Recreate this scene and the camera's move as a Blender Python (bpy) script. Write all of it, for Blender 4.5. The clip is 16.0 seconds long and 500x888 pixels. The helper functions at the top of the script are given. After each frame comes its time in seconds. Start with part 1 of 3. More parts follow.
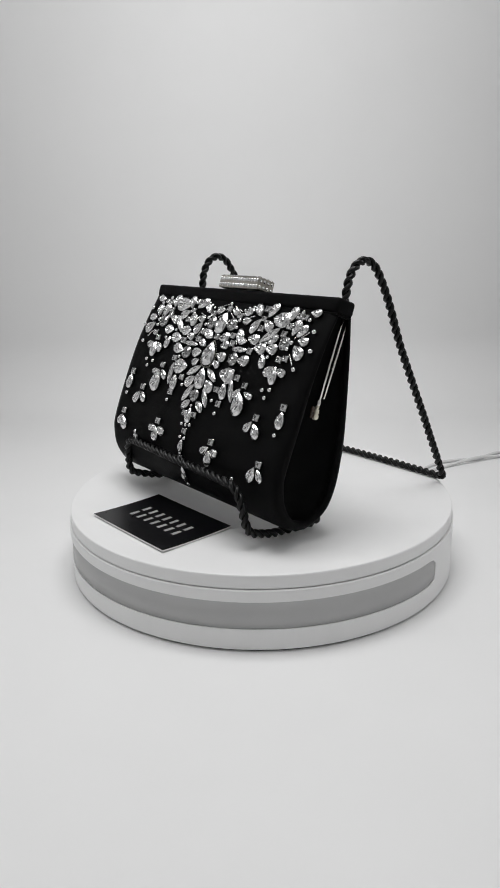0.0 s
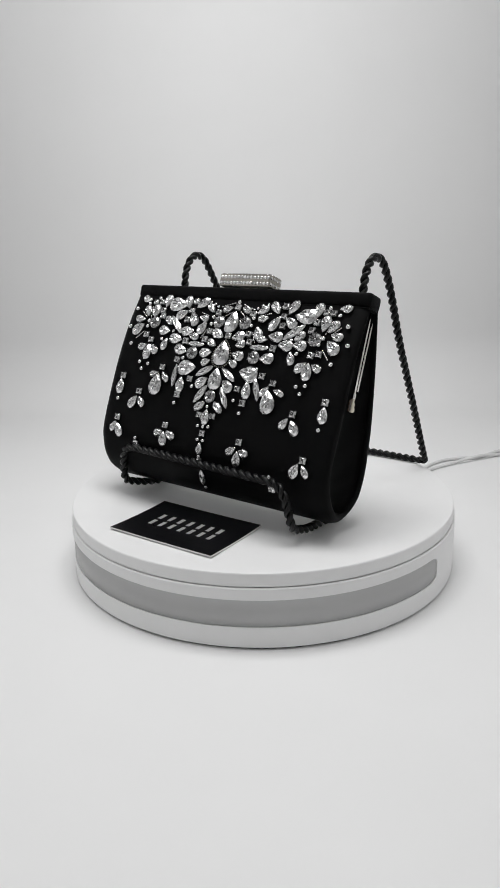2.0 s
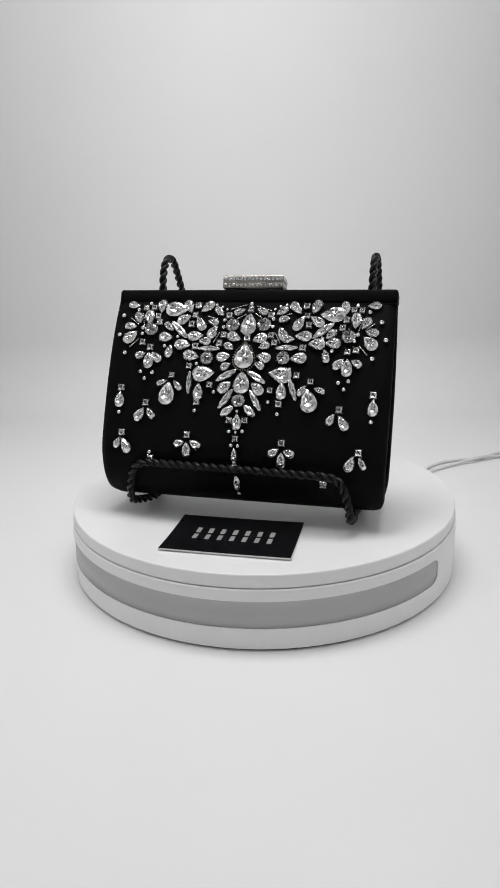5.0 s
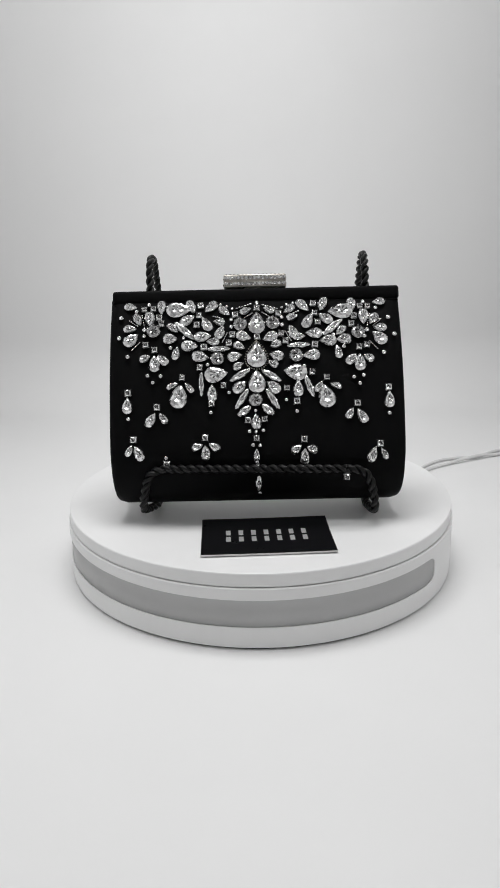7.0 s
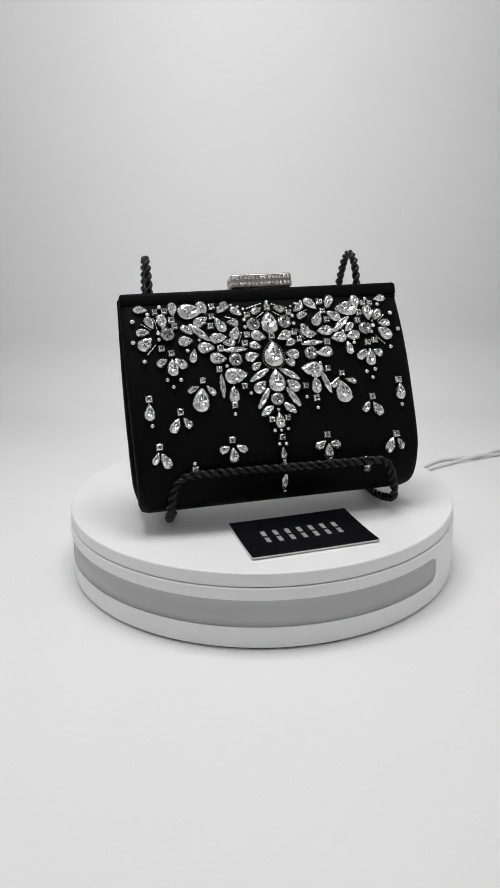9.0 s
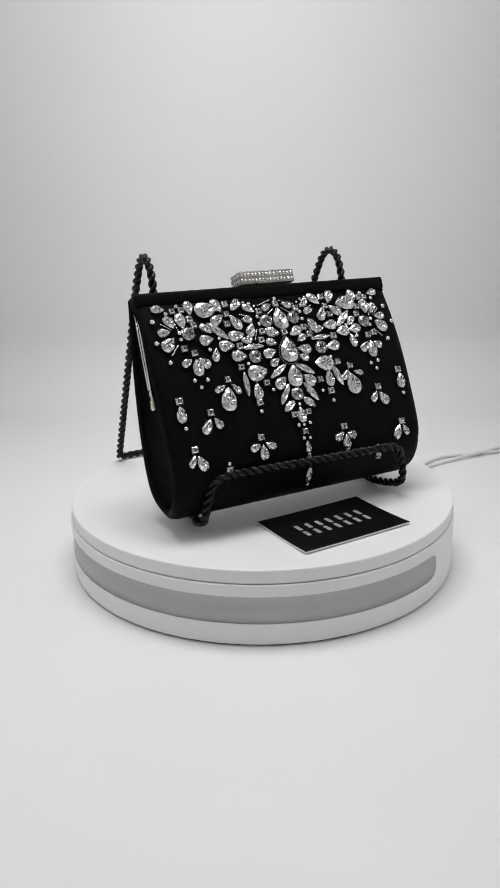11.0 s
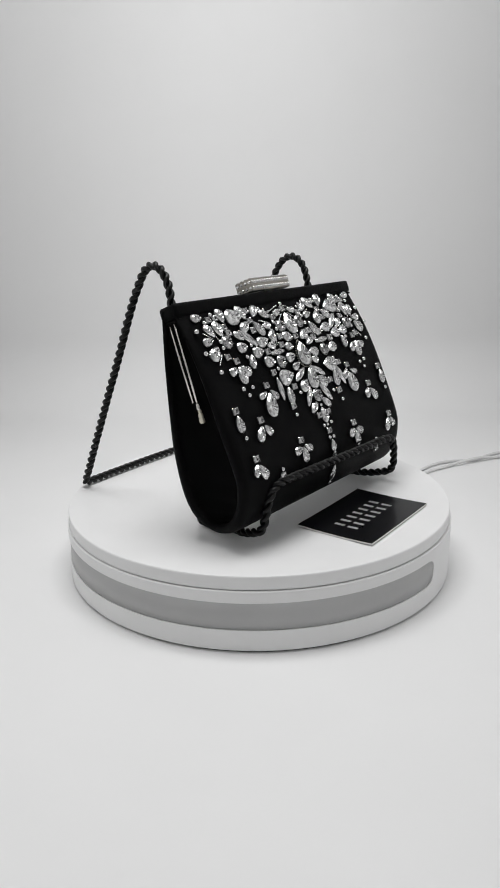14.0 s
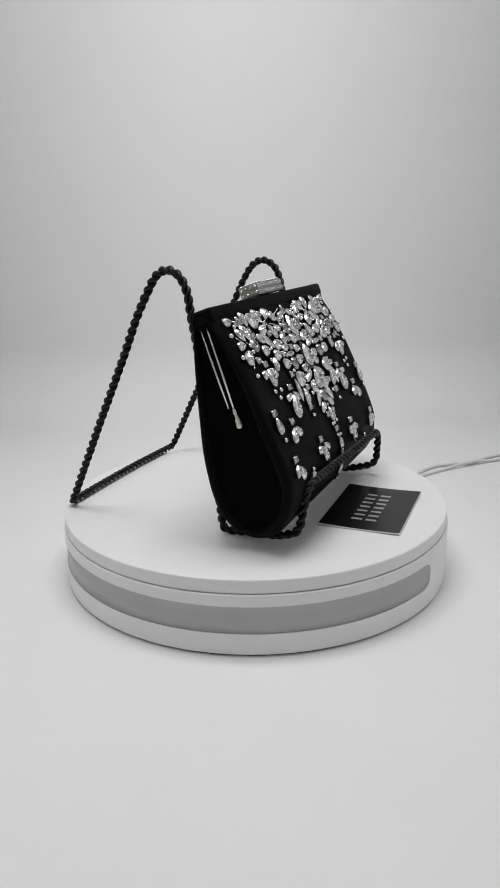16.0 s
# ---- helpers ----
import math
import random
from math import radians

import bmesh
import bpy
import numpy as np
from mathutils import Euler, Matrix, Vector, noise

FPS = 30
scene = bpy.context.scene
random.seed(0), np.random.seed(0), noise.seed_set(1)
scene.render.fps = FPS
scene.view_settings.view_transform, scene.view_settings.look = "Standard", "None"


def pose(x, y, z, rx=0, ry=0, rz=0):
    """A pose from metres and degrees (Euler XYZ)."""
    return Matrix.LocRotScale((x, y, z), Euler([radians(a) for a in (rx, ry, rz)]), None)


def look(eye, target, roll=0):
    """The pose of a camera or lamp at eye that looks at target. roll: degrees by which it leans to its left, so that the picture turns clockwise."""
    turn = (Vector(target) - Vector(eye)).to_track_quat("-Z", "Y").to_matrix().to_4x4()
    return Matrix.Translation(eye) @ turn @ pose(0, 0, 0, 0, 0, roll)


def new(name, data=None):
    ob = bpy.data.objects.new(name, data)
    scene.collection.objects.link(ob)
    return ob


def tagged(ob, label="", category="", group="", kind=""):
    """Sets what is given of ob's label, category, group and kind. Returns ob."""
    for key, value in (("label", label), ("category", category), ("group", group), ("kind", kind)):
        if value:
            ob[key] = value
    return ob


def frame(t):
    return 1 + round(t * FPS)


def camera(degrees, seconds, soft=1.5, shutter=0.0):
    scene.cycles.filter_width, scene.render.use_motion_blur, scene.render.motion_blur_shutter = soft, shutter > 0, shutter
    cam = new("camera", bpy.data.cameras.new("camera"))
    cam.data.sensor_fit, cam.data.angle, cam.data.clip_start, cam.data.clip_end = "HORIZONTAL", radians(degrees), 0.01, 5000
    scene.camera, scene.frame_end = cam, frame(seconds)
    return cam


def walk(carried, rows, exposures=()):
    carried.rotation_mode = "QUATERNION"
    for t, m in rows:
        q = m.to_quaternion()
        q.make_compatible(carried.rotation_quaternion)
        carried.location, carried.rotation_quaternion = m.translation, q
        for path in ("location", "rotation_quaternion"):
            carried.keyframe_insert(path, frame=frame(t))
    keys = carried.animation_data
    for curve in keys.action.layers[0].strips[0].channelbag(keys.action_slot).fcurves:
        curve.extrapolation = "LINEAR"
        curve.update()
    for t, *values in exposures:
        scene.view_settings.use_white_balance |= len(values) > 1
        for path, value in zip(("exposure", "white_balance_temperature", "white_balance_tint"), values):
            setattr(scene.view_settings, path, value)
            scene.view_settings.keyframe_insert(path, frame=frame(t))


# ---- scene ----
# ---- camera ----
TOP = 0.0523                       # height of the platter's upper face above the paper
EYE = (0.0, -0.5472, TOP + 0.2019)
ROLL = -1.08
# seconds, yaw and pitch of the camera, turn of the platter (degrees)
ROWS = [
    (0, 0.70, -16.62, -50.80),
    (0.5, 0.66, -16.65, -47.23),
    (1, 0.72, -16.71, -43.66),
    (1.5, 0.75, -16.75, -40.06),
    (2, 0.85, -16.77, -36.46),
    (2.5, 0.84, -16.70, -32.83),
    (3, 0.82, -16.57, -29.22),
    (3.5, 1.02, -16.19, -25.58),
    (4, 1.09, -16.78, -21.96),
    (6.5, 0.61, -16.44, -3.73),
    (7, 0.64, -16.76, -0.02),
    (7.5, 0.61, -16.90, 3.56),
    (8, 0.74, -16.99, 7.06),
    (8.5, 0.71, -16.95, 10.58),
    (9, 0.75, -16.77, 14.17),
    (11.5, 0.78, -17.04, 32.42),
    (12, 0.77, -16.91, 36.07),
    (12.5, 0.68, -16.85, 39.76),
    (13, 0.57, -16.70, 43.53),
    (13.5, 0.53, -16.49, 47.23),
    (14, 0.53, -16.54, 50.80),
    (14.5, 0.54, -16.63, 54.35),
    (15, 0.46, -16.44, 57.91),
    (15.5, 0.39, -16.27, 61.41),
    (16, 0.26, -16.27, 64.95),
]


def aimed(yaw, pitch):
    a, b = radians(yaw), radians(pitch)
    way = Vector((-math.sin(a) * math.cos(b), math.cos(a) * math.cos(b), math.sin(b)))
    return look(EYE, Vector(EYE) + way, ROLL)


cam = camera(38.14, 16.0, soft=1.6)
walk(cam, [(t, aimed(yaw, pitch)) for t, yaw, pitch, turn in ROWS], exposures=[(0, -0.12), (1, -0.07), (2, -0.04), (4, -0.04), (6.5, 0.0), (9, 0.0), (11.5, -0.06), (14, -0.06), (15, -0.11), (16, -0.21)])

# ---- world and light ----
world = bpy.data.worlds.new("dim_room")
scene.world = world
world.use_nodes = True
world.node_tree.nodes["Background"].inputs[0].default_value = (1.0, 1.0, 1.0, 1)
world.node_tree.nodes["Background"].inputs[1].default_value = 0.15


def lamp(name, place, aim, w, h, watts):
    data = bpy.data.lights.new(name, "AREA")
    data.shape, data.size, data.size_y, data.energy = "RECTANGLE", w, h, watts
    ob = new(name, data)
    ob.matrix_world = look(place, aim)
    return ob


lamp("ceiling_light_panel", (-0.03, -0.05, 0.96), (-0.03, -0.05, 0), 0.54, 0.30, 5.15)

# ---- materials ----


def material(name, color, rough=0.5, metal=0.0, **more):
    m = bpy.data.materials.new(name)
    m.use_nodes = True
    b = m.node_tree.nodes["Principled BSDF"]
    b.inputs["Base Color"].default_value = (*color, 1)
    b.inputs["Roughness"].default_value = rough
    b.inputs["Metallic"].default_value = metal
    for key, value in more.items():
        b.inputs[key.replace("_", " ")].default_value = value
    return m


def node(m, kind, **inputs):
    n = m.node_tree.nodes.new(kind)
    for key, value in inputs.items():
        n.inputs[key.replace("_", " ")].default_value = value
    return n


def wire(m, a, out, b, key):
    m.node_tree.links.new(a.outputs[out], b.inputs[key])


def mottled(m, low, high, scale, detail=6.0, bump=0.0, bump_scale=None, rough=None):
    """Two-scale variation of colour, fine relief and uneven gloss."""
    b = m.node_tree.nodes["Principled BSDF"]
    co = node(m, "ShaderNodeTexCoord")
    n = node(m, "ShaderNodeTexNoise", Scale=scale, Detail=detail, Roughness=0.6)
    wire(m, co, "Object", n, "Vector")
    ramp = node(m, "ShaderNodeMapRange", From_Min=0.3, From_Max=0.7)
    wire(m, n, "Fac", ramp, "Value")
    mix = node(m, "ShaderNodeMix")
    mix.data_type = "RGBA"
    mix.inputs[6].default_value, mix.inputs[7].default_value = (*low, 1), (*high, 1)
    wire(m, ramp, "Result", mix, "Factor")
    m.node_tree.links.new(mix.outputs[2], b.inputs["Base Color"])
    if rough:
        r = node(m, "ShaderNodeMapRange", From_Min=0.3, From_Max=0.7, To_Min=rough[0], To_Max=rough[1])
        wire(m, n, "Fac", r, "Value")
        wire(m, r, "Result", b, "Roughness")
    if bump:
        f = node(m, "ShaderNodeTexNoise", Scale=bump_scale or scale * 8, Detail=3.0)
        wire(m, co, "Object", f, "Vector")
        u = node(m, "ShaderNodeBump", Strength=bump, Distance=0.0004)
        wire(m, f, "Fac", u, "Height")
        wire(m, u, "Normal", b, "Normal")
    return m


PAPER = mottled(material("white_paper", (0.8, 0.8, 0.8), 0.85), (0.86, 0.86, 0.86), (0.88, 0.88, 0.88), 6, 3, 0.05, 300)
PLASTIC = mottled(material("white_plastic", (0.8, 0.8, 0.8), 0.45), (0.86, 0.86, 0.86), (0.885, 0.885, 0.885), 30, 6, 0.06, 900, (0.4, 0.5))
PANEL = mottled(material("grey_panel", (0.5, 0.5, 0.5), 0.4), (0.43, 0.43, 0.43), (0.46, 0.46, 0.46), 20, 4, 0.03, 700)
# grey chosen for how much fill the unseen south wall throws back
BOUNCE = mottled(material("grey_bounce_wall", (0.3, 0.3, 0.3), 0.9), (0.56, 0.56, 0.56), (0.62, 0.62, 0.62), 4)
# near-black for the shade in the turntable's two narrow gaps
GAPSHADE = material("dark_gap_shade", (0.03, 0.03, 0.03), 0.8)
CABLE = mottled(material("white_cable_sheath", (0.75, 0.75, 0.75), 0.5), (0.66, 0.66, 0.66), (0.74, 0.74, 0.74), 40)


def satin():
    m = material("black_satin", (0.0018, 0.0018, 0.002), 0.55, Specular_IOR_Level=0.07)
    b = m.node_tree.nodes["Principled BSDF"]
    co = node(m, "ShaderNodeTexCoord")
    w = node(m, "ShaderNodeTexWave", Scale=900.0, Distortion=0.6, Detail=2.0)
    w.bands_direction = "Z"
    v = node(m, "ShaderNodeTexWave", Scale=700.0, Distortion=0.6, Detail=2.0)
    v.bands_direction = "X"
    add = node(m, "ShaderNodeMath")
    wire(m, co, "Object", w, "Vector"), wire(m, co, "Object", v, "Vector")
    wire(m, w, "Fac", add, 0), wire(m, v, "Fac", add, 1)
    u = node(m, "ShaderNodeBump", Strength=0.25, Distance=0.0001)
    wire(m, add, "Value", u, "Height"), wire(m, u, "Normal", b, "Normal")
    n = node(m, "ShaderNodeTexNoise", Scale=45.0, Detail=6.0)
    wire(m, co, "Object", n, "Vector")
    r = node(m, "ShaderNodeMapRange", From_Min=0.3, From_Max=0.7, To_Min=0.5, To_Max=0.65)
    wire(m, n, "Fac", r, "Value"), wire(m, r, "Result", b, "Roughness")
    return m


SATIN = satin()
GUSSET = mottled(material("black_gusset_cloth", (0.004, 0.004, 0.004), 0.65, Specular_IOR_Level=0.06), (0.002, 0.002, 0.002), (0.0032, 0.0032, 0.0032), 60, 5, 0.3, 1500)
ROPE = mottled(material("black_lacquered_wire", (0.006, 0.006, 0.006), 0.32, Specular_IOR_Level=0.3), (0.0015, 0.0015, 0.0015), (0.004, 0.004, 0.004), 120, 5, 0.15, 900, (0.26, 0.42))
STEEL = mottled(material("polished_steel", (0.7, 0.68, 0.65), 0.2, 1.0), (0.62, 0.60, 0.57), (0.74, 0.72, 0.69), 80, 4, 0.0, None, (0.15, 0.3))
CLASPMETAL = mottled(material("dark_clasp_metal", (0.2, 0.19, 0.18), 0.3, 1.0), (0.25, 0.24, 0.215), (0.40, 0.38, 0.34), 80, 4, 0.0, None, (0.25, 0.4))
SETTING = mottled(material("tarnished_silver_setting", (0.3, 0.3, 0.3), 0.35, 1.0), (0.07, 0.07, 0.07), (0.17, 0.17, 0.17), 400, 3)
BEAD = material("silver_bead", (0.72, 0.72, 0.72), 0.16, 1.0)
CARDBLACK = mottled(material("black_card_print", (0.006, 0.006, 0.007), 0.3, Specular_IOR_Level=0.3), (0.004, 0.004, 0.005), (0.005, 0.005, 0.006), 60, 4, 0.02, 800, (0.27, 0.31))
CARDCORE = mottled(material("white_card_core", (0.75, 0.75, 0.74), 0.8), (0.70, 0.70, 0.69), (0.78, 0.78, 0.77), 200)
INK = material("silver_ink", (0.72, 0.72, 0.72), 0.4)


def crystal(name, dark, light, cell=5.0):
    """Foil-backed cut glass: each facet's own random grey paints the inner reflections."""
    m = material(name, (0.8, 0.8, 0.8), 0.17, 1.0, Coat_Weight=0.6, Coat_Roughness=0.02, Coat_IOR=1.6)
    b = m.node_tree.nodes["Principled BSDF"]
    geo = node(m, "ShaderNodeNewGeometry")
    r = node(m, "ShaderNodeMapRange", To_Min=dark, To_Max=light)
    wire(m, geo, "Random Per Island", r, "Value")
    # the back facets seen through the glass: small cells, each with a tilt of its own
    co, info = node(m, "ShaderNodeTexCoord"), node(m, "ShaderNodeObjectInfo")
    shift = node(m, "ShaderNodeVectorMath")
    wire(m, co, "Object", shift, 0), wire(m, info, "Random", shift, 1)
    cells = node(m, "ShaderNodeTexVoronoi", Scale=cell)
    wire(m, shift, "Vector", cells, "Vector")
    centred = node(m, "ShaderNodeVectorMath")
    centred.operation = "SUBTRACT"
    wire(m, cells, "Color", centred, 0)
    centred.inputs[1].default_value = (0.5, 0.5, 0.5)
    tilt = node(m, "ShaderNodeVectorMath")
    tilt.operation = "MULTIPLY_ADD"
    wire(m, centred, "Vector", tilt, 0), wire(m, geo, "Normal", tilt, 2)
    tilt.inputs[1].default_value = (0.22, 0.22, 0.22)
    unit = node(m, "ShaderNodeVectorMath")
    unit.operation = "NORMALIZE"
    wire(m, tilt, "Vector", unit, 0), wire(m, unit, "Vector", b, "Normal")
    mix = node(m, "ShaderNodeCombineColor")
    for key in ("Red", "Green", "Blue"):
        wire(m, r, "Result", mix, key)
    wire(m, mix, "Color", b, "Base Color")
    return m


CRYSTAL = crystal("clear_cut_crystal", 0.4, 1.0)
# darker copies of the crystals, painting light and shade inside the hollows
GLINT = crystal("crystal_glint_facet", 0.12, 1.0)
SMOKYGLINT = crystal("grey_crystal_glint_facet", 0.01, 0.5)
SMOKY = crystal("grey_cut_crystal", 0.12, 0.62)
PALE = crystal("pale_grey_cut_crystal", 0.4, 0.9)
CLASPSTONE = crystal("pave_crystal", 0.28, 0.9, 900.0)
BROWN = mottled(material("brown_resin", (0.03, 0.015, 0.008), 0.15), (0.020, 0.009, 0.004), (0.05, 0.026, 0.014), 300, 3, 0.0, None, (0.1, 0.2))
AMBER = material("clear_resin_tip", (0.85, 0.80, 0.66), 0.12, 0.6)

# ---- building helpers ----


def part(name, bm, mat, parent=None, label="", smooth=False, kind=""):
    me = bpy.data.meshes.new(name)
    bm.to_mesh(me)
    bm.free()
    for m in (mat if isinstance(mat, (list, tuple)) else [mat]):
        me.materials.append(m)
    if smooth:
        for p in me.polygons:
            p.use_smooth = True
    ob = new(name, me)
    ob.parent = parent
    return tagged(ob, label, kind=kind)


def quads(bm, a, b, closed=True, mat=0):
    n = len(a)
    for i in range(n if closed else n - 1):
        j = (i + 1) % n
        f = bm.faces.new((a[i], a[j], b[j], b[i]))
        f.material_index = mat


def lathe(profile, steps=128, start=0.0, end=360.0):
    """A body of revolution round z from (radius, height) pairs."""
    bm = bmesh.new()
    full = abs(end - start) >= 360
    rings = []
    for k in range(steps if full else steps + 1):
        a = radians(start + (end - start) * k / steps)
        rings.append([bm.verts.new((r * math.cos(a), r * math.sin(a), z)) for r, z in profile])
    pairs = list(zip(rings, rings[1:] + rings[:1])) if full else list(zip(rings, rings[1:]))
    for a, b in pairs:
        quads(bm, a, b, closed=True)
    if not full:
        bm.faces.new(rings[0])
        bm.faces.new(rings[-1][::-1])
    bmesh.ops.remove_doubles(bm, verts=bm.verts, dist=1e-6)
    bmesh.ops.recalc_face_normals(bm, faces=bm.faces)
    return bm


def box(w, d, h, bevel=0.0, segments=2, m=Matrix()):
    bm = bmesh.new()
    bmesh.ops.create_cube(bm, size=1)
    bmesh.ops.scale(bm, vec=(w, d, h), verts=bm.verts)
    if bevel:
        bmesh.ops.bevel(bm, geom=bm.edges[:], offset=bevel, segments=segments, affect="EDGES", profile=0.5)
    bmesh.ops.transform(bm, matrix=m, verts=bm.verts)
    return bm


def joined(bm, other):
    me = bpy.data.meshes.new("scratch")
    other.to_mesh(me)
    other.free()
    bm.from_mesh(me)
    bpy.data.meshes.remove(me)
    return bm


def spline(points, n=8):
    """A smooth line through points of any dimension."""
    p = [Vector(q) for q in points]
    p = [2 * p[0] - p[1], *p, 2 * p[-1] - p[-2]]
    out = []
    for a, b, c, d in zip(p, p[1:], p[2:], p[3:]):
        for k in range(n):
            t = k / n
            out.append(0.5 * (2 * b + (c - a) * t + (2 * a - 5 * b + 4 * c - d) * t * t + (3 * b - a - 3 * c + d) * t ** 3))
    return out + [p[-2]]


def even(line, step):
    """The same line in equal steps."""
    out, rest = [line[0].copy()], step
    for a, b in zip(line, line[1:]):
        length, done = (b - a).length, 0.0
        while length - done >= rest:
            done += rest
            out.append(a.lerp(b, done / length))
            rest = step
        rest -= length - done
    return out


def frames(line):
    """Point, normal and binormal along a line, without twist."""
    way = (line[1] - line[0]).normalized()
    side = way.orthogonal().normalized()
    out = []
    for i, p in enumerate(line):
        new_way = (line[min(i + 1, len(line) - 1)] - line[max(i - 1, 0)]).normalized()
        side = (way.rotation_difference(new_way) @ side).normalized()
        way = new_way
        out.append((p, side, way.cross(side)))
    return out


def tube(bm, line, radius, sides=8):
    rings = []
    for p, u, v in frames(line):
        rings.append([bm.verts.new(p + radius * (math.cos(a) * u + math.sin(a) * v)) for a in (2 * math.pi * k / sides for k in range(sides))])
    for a, b in zip(rings, rings[1:]):
        quads(bm, a, b)
    bm.faces.new(rings[0][::-1])
    bm.faces.new(rings[-1])
    return bm


def twisted(points, strand=0.0017, pitch=0.0126, sides=7):
    """Two strands wound round one another along a smooth line."""
    bm = bmesh.new()
    line = even(spline(points, 12), 0.0009)
    fr = frames(line)
    for phase in (0.0, math.pi):
        path = []
        for i, (p, u, v) in enumerate(fr):
            a = phase + 2 * math.pi * i * 0.0009 / pitch
            path.append(p + 0.0015 * (math.cos(a) * u + math.sin(a) * v))
        tube(bm, path, strand, sides)
    bmesh.ops.recalc_face_normals(bm, faces=bm.faces)
    return bm


# ---- the booth ----


def sweep():
    """Paper that lies flat, bends up in a soft curve and stands as the back."""
    bm = bmesh.new()
    line, r, back = [(-0.92, 0.0)], 0.10, 0.54
    line += [(-0.92 + (0.92 + back - r) * k / 12, 0.0) for k in range(1, 12)]
    line += [(back - r + r * math.sin(a), r - r * math.cos(a)) for a in (radians(90 * k / 14) for k in range(15))]
    line += [(back, 0.4), (back, 0.7), (back, 1.0)]
    skin = []
    for k, (y, z) in enumerate(line):
        py, pz = line[max(k - 1, 0)]
        ny, nz = line[min(k + 1, len(line) - 1)]
        n = Vector((ny - py, nz - pz)).normalized()
        skin.append((y + 0.002 * n.y, z - 0.002 * n.x))
    rows = [[bm.verts.new((x, y, z)) for y, z in line] + [bm.verts.new((x, y, z)) for y, z in reversed(skin)] for x in (-0.62, 0.62)]
    quads(bm, *rows)
    bm.faces.new(rows[0])
    bm.faces.new(rows[1][::-1])
    bmesh.ops.recalc_face_normals(bm, faces=bm.faces)
    return bm


tagged(part("backdrop", sweep(), PAPER, smooth=True), "plain white paper backdrop sweeping up from the table", "backdrop", kind="structure")
# out of view; the south wall is added to bounce light onto the front
for name, size, place, mat in (
        ("wall_west", (0.02, 1.62, 1.0), (-0.632, -0.115, 0.5), PAPER), ("wall_east", (0.02, 1.62, 1.0), (0.632, -0.115, 0.5), PAPER),
        ("ceiling", (1.3, 1.62, 0.02), (0, -0.115, 1.012), PAPER), ("wall_south", (1.3, 0.02, 1.0), (0, -0.934, 0.5), BOUNCE)):
    tagged(part(name, box(*size, m=Matrix.Translation(place)), mat), "plain unseen wall that closes the photo booth", "wall", kind="structure")

# ---- turntable ----
RADIUS = 0.15
HUB = (0.0010, -0.0012)             # the turntable's axis
turntable = tagged(new("turntable"), "round white plastic display turntable with grey front strip", "turntable")
turntable.location = (*HUB, 0)


def base_ring():
    """The housing: a wall with a long slot round its front, rounded at the ends."""
    bm = bmesh.new()
    z0, z1, top, bottom = 0.0012, TOP - 0.0099, TOP - 0.0178, TOP - 0.0366
    first, last, cut = -196.0, -36.6, 4.0
    inner = RADIUS - 0.003

    def span(a):
        if not first < a < last:
            return None
        e = min(a - first, last - a)
        k = math.sqrt(max(0.0, 1 - (1 - min(e / cut, 1)) ** 2))
        mid, half = (top + bottom) / 2, (top - bottom) / 2
        lift = half * (0.45 + 0.55 * k)
        return mid - lift, mid + lift

    edges = [first + 0.001, last - 0.001, first - 0.001, last + 0.001] + [first + cut * k / 8 for k in range(1, 9)] + [last - cut * k / 8 for k in range(1, 9)]
    angles = sorted([-270 + 2.5 * k for k in range(144)] + edges)
    rows = []
    for a in angles:
        s = span(a)
        zs = (z0, z0 + 0.0008, *(s or (bottom, top)), z1 - 0.0004, z1)
        c, d = math.cos(radians(a)), math.sin(radians(a))
        r = (RADIUS - 0.0006, RADIUS, RADIUS, RADIUS, RADIUS, RADIUS - 0.0004)
        out = [bm.verts.new((q * c, q * d, z)) for q, z in zip(r, zs)]
        inn = [bm.verts.new((inner * c, inner * d, z)) for z in zs]
        rows.append((s is not None, out, inn))
    for (s, a, b), (t, c, d) in zip(rows, rows[1:] + rows[:1]):
        slot = s and t
        for k in range(5):
            if k == 2 and slot:
                bm.faces.new((a[2], c[2], d[2], b[2]))
                bm.faces.new((a[3], b[3], d[3], c[3]))
                continue
            bm.faces.new((a[k], a[k + 1], c[k + 1], c[k]))
            bm.faces.new((b[k], d[k], d[k + 1], b[k + 1]))
        bm.faces.new((a[5], b[5], d[5], c[5]))
        bm.faces.new((a[0], c[0], d[0], b[0]))
        if s != t:
            bm.faces.new((a[2], b[2], b[3], a[3]))
    bmesh.ops.recalc_face_normals(bm, faces=bm.faces)
    return bm


part("base", base_ring(), PLASTIC, turntable)
part("grey_strip", lathe([(RADIUS - 0.0034, TOP - 0.040), (RADIUS - 0.0008, TOP - 0.040), (RADIUS - 0.0008, TOP - 0.014), (RADIUS - 0.0034, TOP - 0.014)], 120, -200, -30), PANEL, turntable, "matt grey strip let into the housing", True)
# dark ring and plate: shade under the base and platter put into colour
part("foot_ring", lathe([(0.120, 0.0), (0.1482, 0.0), (0.1482, 0.0016), (0.120, 0.0016)]), GAPSHADE, turntable, "dark foot ring, black as the contact shade under the base")
part("gap_plate", lathe([(0.0, TOP - 0.03), (0.1455, TOP - 0.03), (0.1455, TOP - 0.0088), (0.0, TOP - 0.0088)]), GAPSHADE, turntable, "dark plate added for the shade in the gap")
platter = part("platter", lathe([(0.0, -0.0096), (0.1480, -0.0096), (0.1485, -0.0092), (0.1487, -0.0087), (0.1487, -0.0010), (0.1484, -0.0003), (0.1478, 0.0), (0.0, 0.0)], 160), PLASTIC, turntable, "white turning platter")
platter.location = (0, 0, TOP)

